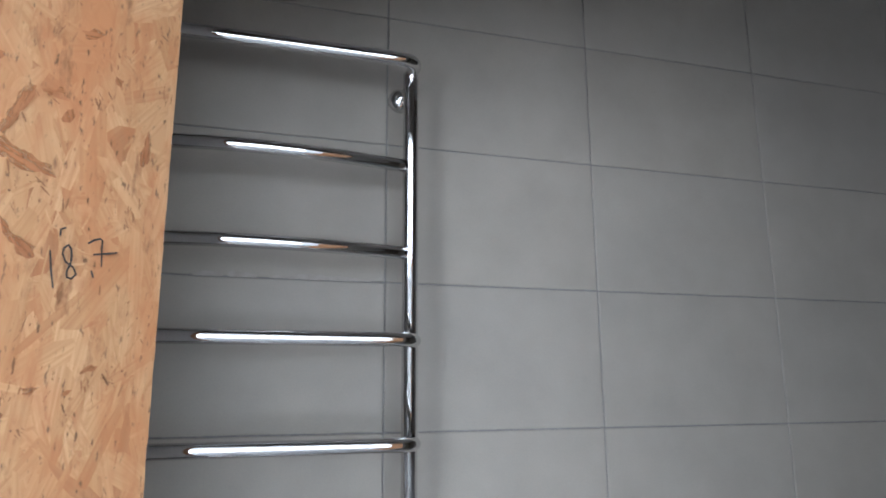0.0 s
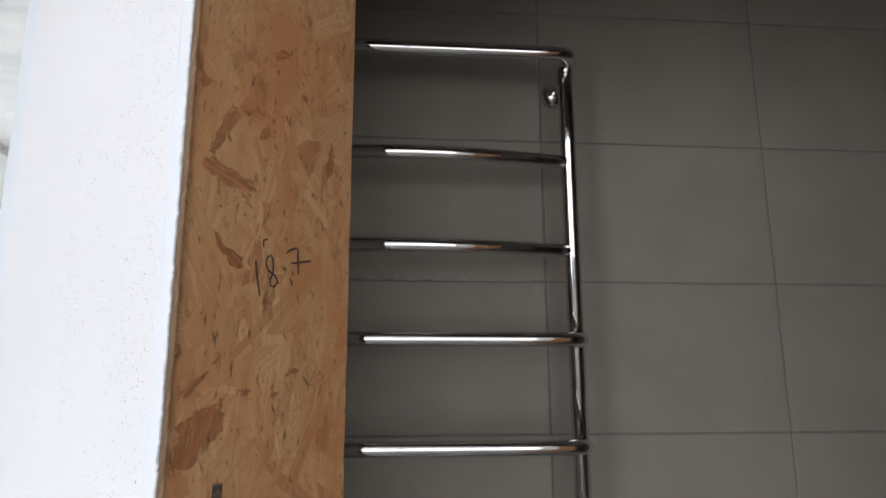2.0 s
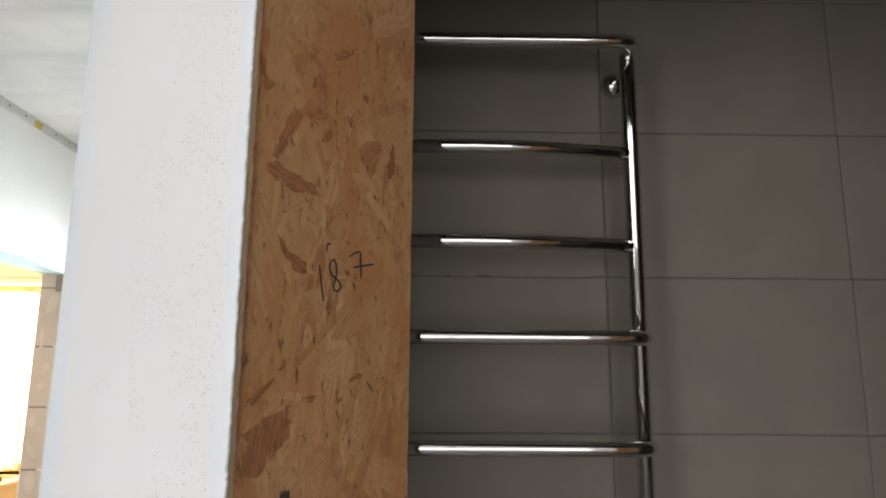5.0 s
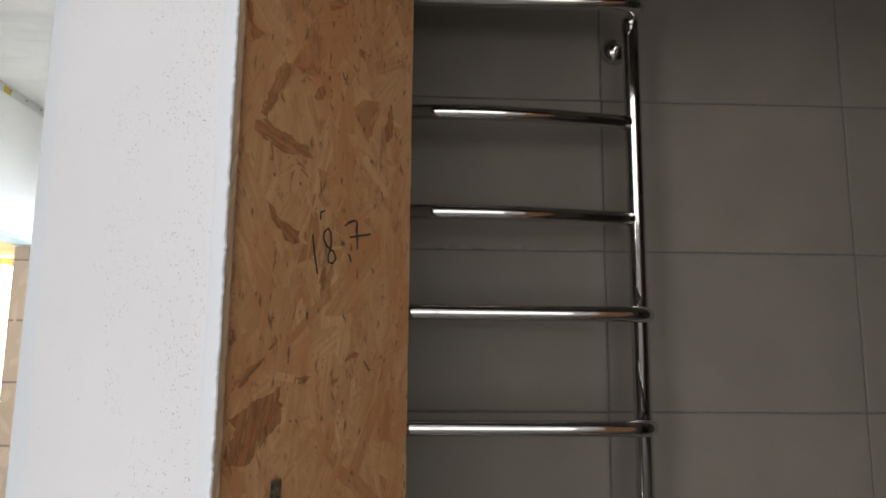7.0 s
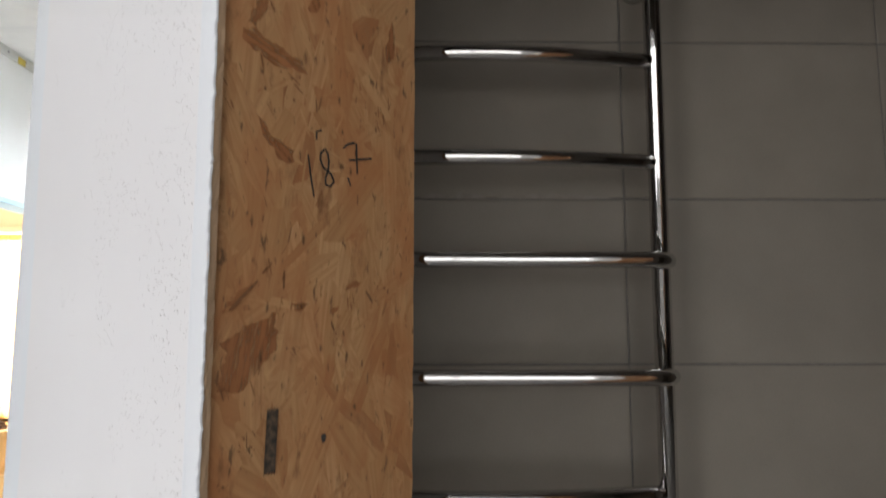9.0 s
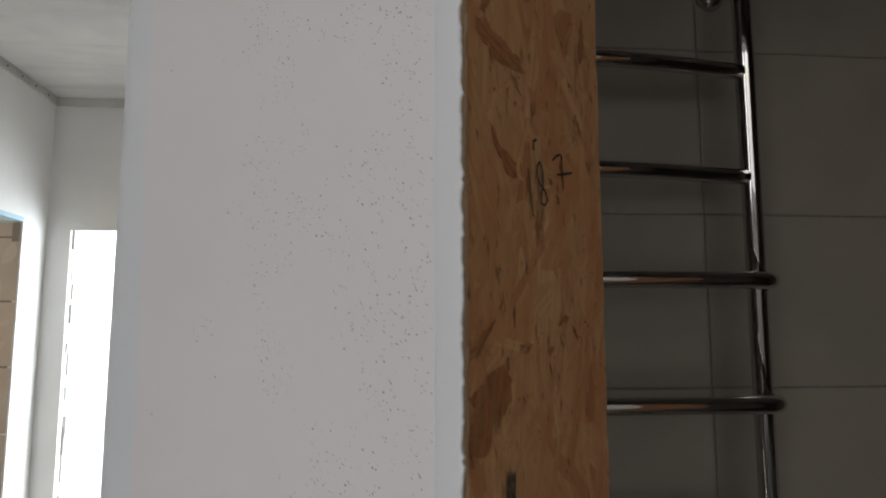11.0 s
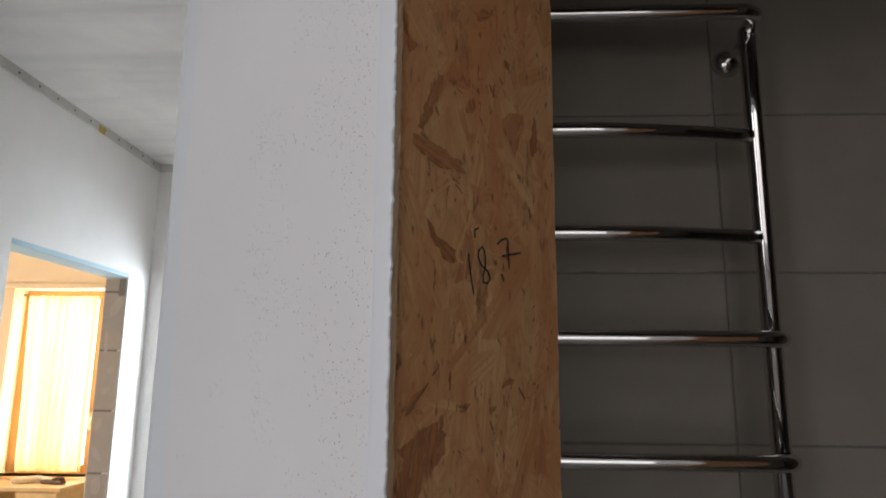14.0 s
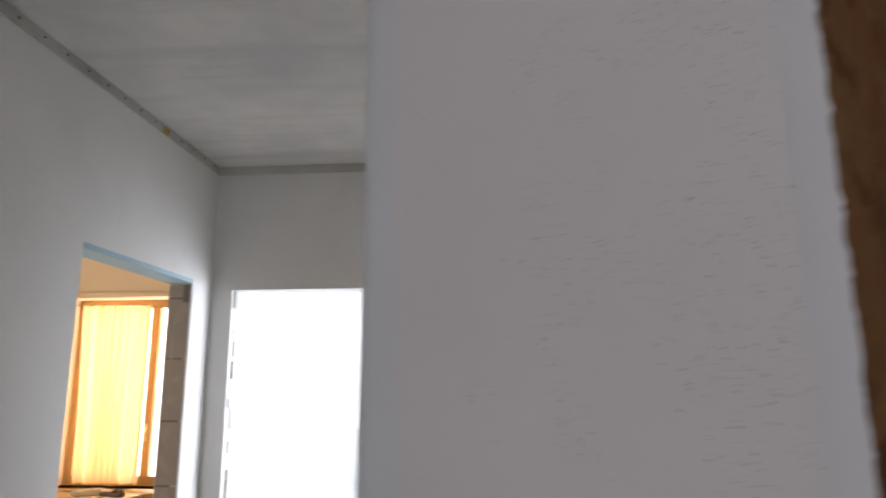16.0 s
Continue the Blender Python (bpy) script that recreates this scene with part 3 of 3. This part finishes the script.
    for pts in ([(0.0778, 1.6809), (0.0805, 1.6654), (0.0838, 1.6511)],
                [(0.0930, 1.6880), (0.0893, 1.6844), (0.0886, 1.6798), (0.0919, 1.6739), (0.0994, 1.6701), (0.1022, 1.6649), (0.0986, 1.6608), (0.0943, 1.6614),
                 (0.0939, 1.6665), (0.0964, 1.6727), (0.0968, 1.6791), (0.0957, 1.6851), (0.0927, 1.6882)],
                [(0.1153, 1.6703), (0.1170, 1.6676), (0.1184, 1.6642)],
                [(0.1102, 1.6923), (0.1152, 1.6961), (0.1214, 1.6986), (0.1236, 1.6978), (0.1241, 1.6869), (0.1250, 1.6748)],
                [(0.1161, 1.6839), (0.1287, 1.6870), (0.1397, 1.6897)],
                [(0.0850, 1.6934), (0.0848, 1.6993), (0.0894, 1.7016)]):
        stroke(bm, pts, 0.0018, 0.0024)
    part("pencil_note", bm, INK, board, "pencilled figures 18,7")
    # one dab of a dry brush, with ragged ends
    bm = bmesh.new()
    cols = []
    for k in range(19):
        x = 0.0490 + 0.0005 * k
        top, low = 1.5048 - 0.0007 * (k * 7 % 4), 1.4608 + 0.0010 * (k * 5 % 4)
        cols.append([bm.verts.new((x + 0.0002 - 0.0014 * j / 3, -0.0024, top + (low - top) * j / 3)) for j in range(4)])
    for a, c in zip(cols, cols[1:]):
        for j in range(3):
            bm.faces.new((a[j], a[j + 1], c[j + 1], c[j]))
    part("paint_swipe", bm, BRUSH_INK, board, "short black paint swipe")
    bm = bmesh.new()
    ring = [bm.verts.new((0.0970 + 0.0022 * math.cos(a) * (1 + 0.15 * math.sin(3 * a)), -0.0024, 1.4797 + 0.0032 * math.sin(a))) for a in (2 * math.pi * k / 12 for k in range(12))]
    bm.faces.new(ring)
    part("paint_dot", bm, INK, board, "black dot")
    return board


ang = math.atan2(ALONG.y, ALONG.x)
osb_board(Matrix.Translation(B0) @ Matrix.Rotation(ang, 4, "Z"), "raw tan strand board lining the door reveal, pencilled 18,7", 11, True)
# its twin on the other side of the doorway, which the rail mirrors
q = r0 + thick - DOOR * 0.016
osb_board(Matrix.Translation(q) @ Matrix.Rotation(ang + math.pi, 4, "Z"), "raw tan strand board on the opposite door reveal", 12, False)


# ---- towel rail ----
def towel_rail():
    x1, y0, rung_r, up_r = 0.3625, 1.008, 0.0108, 0.0128
    x0 = x1 - 0.50
    rail = thing("towel_rail", pose(0, 0, 0), "polished steel ladder towel rail fixed to the tiled wall", "towel rail")
    for x in (x0, x1):
        bm = bmesh.new()
        tube(bm, [(x, y0, 0.98), (x, y0, 2.094), (x, y0 - 0.0006, 2.099)], up_r, 24)
        part("upright", bm, CHROME, rail, smooth=True)
    rb = 0.026
    for z in (2.098, 1.6447, 1.4930, 1.04):
        yf = 0.957
        pts = [(x1, y0 - 0.004, z), (x1, yf + rb, z)]
        pts += arc((x1 - rb, yf + rb, z), (rb, 0, 0), (0, -rb, 0))[1:]
        pts += [(x1 - rb - 0.02 - 0.05 * k, yf, z) for k in range(9)]
        pts += arc((x0 + rb, yf + rb, z), (0, -rb, 0), (-rb, 0, 0))
        pts += [(x0, y0 - 0.004, z)]
        bm = bmesh.new()
        tube(bm, pts, rung_r, 20)
        part("rung", bm, CHROME, rail, smooth=True)
    for z in (1.933, 1.7865, 1.338, 1.19):
        bm = bmesh.new()
        pts = []
        for k in range(25):
            s = k / 24
            pts.append((x1 - 0.008 - (x1 - x0 - 0.016) * s, y0 - 0.002 - 0.030 * math.sin(math.pi * s), z))
        tube(bm, pts, rung_r, 20)
        part("rung", bm, CHROME, rail, smooth=True)
    for x in (x0, x1):
        for z in (2.088, 1.06):
            bm = bmesh.new()
            tube(bm, [(x + 0.002, y0 + 0.008, z), (x + 0.002, YT - 0.0005, z)], 0.007, 16)
            mount = part("wall_mount", bm, CHROME, rail, smooth=True)
            bm = bmesh.new()
            rings = []
            for q in range(8):
                a = math.pi / 2 * q / 7.4
                r, y = 0.0225 * math.cos(a), YT - 0.0005 - 0.020 * math.sin(a)
                rings.append([bm.verts.new((x + 0.002 + r * math.cos(t), y, z + r * math.sin(t))) for t in (2 * math.pi * k / 28 for k in range(28))])
            for a, b in zip(rings, rings[1:]):
                for k in range(28):
                    bm.faces.new((a[k], a[(k + 1) % 28], b[(k + 1) % 28], b[k]))
            bm.faces.new(rings[-1])
            part("rosette", bm, CHROME, mount, "domed cover plate", smooth=True)
    return rail


towel_rail()


# ---- corridor details ----
bm = boxes((XW - 0.098, XW - 0.001, LD0, LD1, LDZ - 0.006, LDZ - 0.0005), (XW - 0.004, XW + 0.0025, LD0, LD1, LDZ - 0.006, LDZ + 0.012))
part("lintel_edge", bm, BLUE_FILLER, wall_w, "pale blue filler on the lintel edge")
z = 0.0
k = 0
rnd = random.Random(7)
while z < LDZ - 0.02:
    top = min(z + (0.25 if z else 0.20), LDZ - 0.008)
    bm = boxes((XW - 0.097 + rnd.uniform(0, 0.003), XW - 0.006, LD1 - 0.004, LD1 - 0.0005 + 0.002, z + 0.003, top - 0.003), bevel=0.0015)
    part("block", bm, BLOCK, wall_w)
    z, k = top, k + 1

for k in range(1, 9):
    # dark bed joints, broken off short of the arris
    part("mortar_joint", boxes((XW - 0.095, XW - 0.014 - rnd.uniform(0, 0.025), LD1 - 0.0047, LD1 + 0.001, 0.25 * k - 0.0542, 0.25 * k - 0.0468), bevel=0.001), DARK_JOINT_GAP, wall_w)
for k in range(9):
    # thin wipes of pale filler across the blocks
    bm = bmesh.new()
    cx, cz = XW - rnd.uniform(0.03, 0.075), 0.95 + 0.115 * k + rnd.uniform(-0.03, 0.03)
    rx, rz, lean = rnd.uniform(0.012, 0.026), rnd.uniform(0.018, 0.05), rnd.uniform(-0.5, 0.5)
    ring = []
    for j in range(14):
        a = 2 * math.pi * j / 14
        s = rnd.uniform(0.7, 1.1)
        dx = rx * s * math.cos(a)
        dz = rz * s * math.sin(a)
        ring.append((min(max(cx + dx + lean * dz, XW - 0.093), XW - 0.009), cz + dz))
    back = [bm.verts.new((x, LD1 - 0.0035, zz)) for x, zz in ring]
    face = [bm.verts.new((x, LD1 - 0.0049, zz)) for x, zz in ring]
    bm.faces.new(face)
    for j in range(14):
        bm.faces.new((back[j], back[(j + 1) % 14], face[(j + 1) % 14], face[j]))
    part("filler_wipe", bm, PALE_WIPE, wall_w, "thin wipe of pale filler")

# the dark hollow in the lintel corner, given as a dark-coloured patch
part("gap_shade", boxes((XW - 0.034, XW - 0.006, LD1 - 0.0075, LD1 - 0.004, LDZ - 0.085, LDZ - 0.010), bevel=0.003), DARK_JOINT_GAP, wall_w, "dark patch painted for the shaded gap at the lintel corner")

# lumps of filler down the raw jamb of the end doorway
for k in range(12):
    zz = 0.75 + 0.105 * k + rnd.uniform(-0.03, 0.03)
    y = YF + rnd.uniform(0.004, 0.05)
    bm = boxes((-1.440, -1.438 + rnd.uniform(0.004, 0.014), y, y + rnd.uniform(0.02, 0.06), zz, zz + rnd.uniform(0.04, 0.13)), bevel=0.0018)
    part("filler_lump", bm, (PALE_WIPE, WALL_PLASTER, GAP_GREY)[k % 3], wall_n, "rough lump of filler on the jamb")

# raw gap between wall and ceiling, with screws and a yellow splash
trim = part("trim_side", boxes((XW + 0.0005, XW + 0.010, -3.0, YF - 0.011, H - 0.038, H - 0.001), bevel=0.002), GAP_GREY)
tagged(trim, "raw grey joint between wall and ceiling", "joint", kind="structure")
trim2 = part("trim_end", boxes((XW + 0.0005, end_x - 0.002, YF - 0.010, YF - 0.0005, H - 0.038, H - 0.001), bevel=0.002), GAP_GREY)
tagged(trim2, "raw grey joint between wall and ceiling", "joint", kind="structure")
for k in range(16):
    y = 1.55 + 0.105 * k
    bm = bmesh.new()
    tube(bm, [(XW + 0.009, y, H - 0.020), (XW + 0.0125, y, H - 0.020)], 0.004, 8)
    part("screw", bm, DARK_METAL, trim)
bm = boxes((XW + 0.009, XW + 0.012, 2.555, 2.60, H - 0.04, H - 0.012), bevel=0.001)
part("splash", bm, YELLOW, trim, "yellow fleck")


# ---- windows ----
def window_unit(name, x0, x1, z0, z1, y, material, label, splits, deep=0.06, w=0.06):
    win = thing(name, pose(0, 0, 0), label, "window", kind="structure")
    part("window_frame", boxes((x0, x1, y, y + deep, z0, z0 + w), (x0, x1, y, y + deep, z1 - w, z1),
                               (x0, x0 + w, y, y + deep, z0 + w, z1 - w), (x1 - w, x1, y, y + deep, z0 + w, z1 - w), bevel=0.004), material, win)
    xs = [x0 + w] + list(splits) + [x1 - w]
    for s in splits:
        part("mullion", boxes((s - w / 2, s + w / 2, y - 0.004, y + deep, z0 + w, z1 - w), bevel=0.004), material, win)
    for a, b in zip(xs, xs[1:]):
        pane = part("pane", boxes((a - 0.002, b + 0.002, y + deep * 0.45, y + deep * 0.45 + 0.006, z0 + w - 0.005, z1 - w + 0.005)), GLASS, win)
        pane.visible_shadow = False
    return win


WHITE_PVC = simple("white_pvc", (0.78, 0.78, 0.78), (0.74, 0.74, 0.74), 0.35, 8)
window_unit("window_hall", HW0, HW1, HZ0, HZ1, -3.09, WHITE_PVC, "wide white framed hall window", (0.2,))
lw = window_unit("window_curtained", LWX0, LWX1, LWZ0, LWZ1, LWY + 0.13, PINE, "honey pine window behind yellow curtains", (-2.485,), 0.06, 0.055)
part("window_sill", boxes((LWX0 - 0.12, LWX1 + 0.16, LWY - 0.16, LWY + 0.13, LWZ0 - 0.04, LWZ0), bevel=0.006), PINE, lw, "honey pine sill board")


bm = boxes((-2.497, -2.473, LWY + 0.108, LWY + 0.124, 1.31, 1.36), bevel=0.004)
add_box(bm, -2.492, -2.478, LWY + 0.088, LWY + 0.106, 1.25, 1.345, bevel=0.005)
part("handle", bm, BRASS, lw, "small brass window handle")
part("window_head", boxes((LWX0 - 0.10, LWX1 + 0.12, LWY - 0.03, LWY + 0.125, LWZ1 - 0.004, LWZ1 + 0.028), bevel=0.004), CREAM_LIT, lw, "cream head board tinted with the curtain's glow")


def curtain(x0, x1, z0, z1, y, seed):
    rnd = random.Random(seed)
    ob = thing("curtain", pose(0, 0, 0), "thin yellow curtain hanging in soft folds, sunlit", "curtain", "curtains at the window")
    bm = bmesh.new()
    nx, nz = 90, 24
    grid = []
    for j in range(nz + 1):
        v = j / nz
        row = []
        for i in range(nx + 1):
            u = i / nx
            amp = 0.014 + 0.012 * v
            d = amp * math.sin(u * 52 + 2.2 * math.sin(u * 9 + seed)) + 0.006 * math.sin(u * 23 + v * 2)
            drift = 0.012 * v * math.sin(u * 4 + seed) + 0.03 * v * (1 - u)
            row.append(bm.verts.new((x0 + (x1 - x0) * u + drift, y + d, z1 + (z0 - z1) * v)))
        grid.append(row)
    for a, b in zip(grid, grid[1:]):
        for i in range(nx):
            bm.faces.new((a[i], a[i + 1], b[i + 1], b[i]))
    part("cloth", bm, CURTAIN, ob, smooth=True)
    bm = bmesh.new()
    tube(bm, [(x0 - 0.03, y, z1 + 0.004), (x1 + 0.03, y, z1 + 0.004)], 0.006, 10)
    part("rod", bm, PINE, ob)
    return ob


curtain(-2.955, -2.475, LWZ0 + 0.02, 2.105, LWY + 0.06, 2)

# pine cabinet under the window
LIGHT_PINE = simple("light_pine", (0.70, 0.50, 0.27), (0.60, 0.41, 0.20), 0.5, 18)
cab = thing("cabinet", pose(-2.68, 4.05, 0), "pale pine cabinet with an open compartment and a lower drawer", "cabinet")
hw, hd = 0.35, 0.15
part("top", boxes((-hw - 0.02, hw + 0.015, -hd - 0.015, hd, 0.960, 0.985), bevel=0.004), LIGHT_PINE, cab)
part("side_panel", boxes((-hw, -hw + 0.02, -hd, hd, 0.0, 0.960), bevel=0.002), LIGHT_PINE, cab)
part("side_panel", boxes((hw - 0.02, hw, -hd, hd, 0.755, 0.960), bevel=0.002), LIGHT_PINE, cab)
part("back_panel", boxes((-hw + 0.02, hw - 0.02, hd - 0.012, hd, 0.505, 0.960)), LIGHT_PINE, cab)
part("shelf", boxes((-hw + 0.02, hw + 0.055, -hd - 0.01, hd - 0.012, 0.735, 0.755), bevel=0.002), LIGHT_PINE, cab)
part("divider", boxes((hw - 0.245, hw - 0.225, -hd, hd - 0.012, 0.755, 0.960), bevel=0.002), LIGHT_PINE, cab)
door = part("door", boxes((hw - 0.222, hw - 0.004, -hd - 0.016, -hd - 0.001, 0.758, 0.957), bevel=0.003), LIGHT_PINE, cab)
grip = [(0.022 * math.cos(2 * math.pi * k / 20), 0.016 * math.sin(2 * math.pi * k / 20)) for k in range(20)]
bm = bmesh.new()
ring = [[bm.verts.new((hw - 0.155 + x, -hd - 0.0165 - d, 0.885 + z)) for x, z in grip] for d in (0.0, 0.006)]
for k in range(20):
    bm.faces.new((ring[0][k], ring[0][(k + 1) % 20], ring[1][(k + 1) % 20], ring[1][k]))
bm.faces.new(ring[1])
part("finger_pull", bm, BROWN_WOOD, door, "dark oval finger pull")
part("drawer", boxes((-hw + 0.022, hw + 0.05, -hd - 0.004, hd - 0.014, 0.53, 0.733), bevel=0.003), LIGHT_PINE, cab)
part("plinth", boxes((-hw + 0.022, hw + 0.045, -hd + 0.01, hd - 0.014, 0.0, 0.525), bevel=0.003), BROWN_WOOD, cab)

# a dark hand tool on it
tool = thing("hand_plane", pose(-2.44, 4.02, 0.9855, 0, 0, -14), "small dark wooden hand plane lying on the cabinet", "tool")
bm = boxes((-0.075, 0.075, -0.022, 0.022, 0, 0.022), bevel=0.005)
part("body", bm, BROWN_WOOD, tool)
bm = bmesh.new()
tube(bm, [(0.0, 0, 0.02), (0.03, 0, 0.036), (0.07, 0, 0.028)], 0.011, 10)
part("grip", bm, BROWN_WOOD, tool, smooth=True)

# a crumpled cloth beside it
bm = bmesh.new()
bmesh.ops.create_icosphere(bm, subdivisions=3, radius=1.0)
rnd = random.Random(31)
lumps = [(Vector((rnd.uniform(-1, 1), rnd.uniform(-1, 1), rnd.uniform(-0.2, 1))).normalized(), rnd.uniform(0.1, 0.3)) for _ in range(14)]
for v in bm.verts:
    d = v.co.normalized()
    r = 0.8 + sum(h * max(0.0, d.dot(n) - 0.75) * 4 for n, h in lumps) + 0.06 * math.sin(9 * d.x + 5 * d.y) * math.sin(7 * d.y + 4 * d.z)
    v.co = Vector((d.x * r * 0.075, d.y * r * 0.05, max(d.z * r * 0.032, -0.004) + 0.0045))
cloth = part("cloth", bm, CLOTH, smooth=True)
cloth.matrix_basis = pose(-2.575, 4.06, 0.9855, 0, 0, 20)
tagged(cloth, "crumpled pale cloth lying on the pine cabinet", "cloth")

# pale sheet leaning in the far room
sheet = part("board_sheet", boxes((-0.25, 0.25, -0.006, 0.006, 0, 1.35), bevel=0.002), WHITE_BOARD)
sheet.matrix_basis = pose(-0.75, 4.3, 0.055, -8, -11, 0)
tagged(sheet, "pale plasterboard sheet leaning upright on the floor", "board")

# smears of dried grout along a joint behind the rail
bm = bmesh.new()
rnd = random.Random(21)
for x in (0.05, 0.105, 0.165, 0.205, 0.25, 0.285):
    w, h = rnd.uniform(0.022, 0.04), rnd.uniform(0.004, 0.011)
    ring = []
    for k in range(14):
        a = 2 * math.pi * k / 14
        ring.append(bm.verts.new((x + w * math.cos(a) * rnd.uniform(0.8, 1.1), YT - 0.0012 - 0.004 * (x % 0.05), 1.753 + max(math.sin(a), -0.15) * h * rnd.uniform(0.6, 1.2))))
    bm.faces.new(ring)
part("grout_smear", bm, GROUT_SMEAR, tile_wall, "dried grout smears on the tiles", kind="stuff")

# ---- the tiles, last ----
TW, TH, TX, GAP = 0.410, 0.2505, 0.341, 0.0024
shared = {}
i0, i1 = -2, 4
for i in range(i0, i1):
    for j in range(0, 11):
        a = max(TX + TW * i, end_x + 0.121)
        b = min(TX + TW * (i + 1), 1.999)
        zlo, zhi = max(1.502 + TH * (j - 6), 0.001), min(1.502 + TH * (j - 5), H - 0.001)
        if b - a < 0.02 or zhi - zlo < 0.02:
            continue
        w, h = round(b - a - GAP, 4), round(zhi - zlo - GAP, 4)
        if (w, h) not in shared:
            shared[(w, h)] = mesh_of("tile", boxes((-w / 2, w / 2, 0, 0.008, -h / 2, h / 2), bevel=0.0011), TILE)
        ob = new("tile", shared[(w, h)])
        ob.parent = tile_wall
        ob.matrix_basis = pose((a + b) / 2, YT + random.uniform(-0.0003, 0.0003), (zlo + zhi) / 2, random.uniform(-0.06, 0.06), 0, random.uniform(-0.05, 0.05))
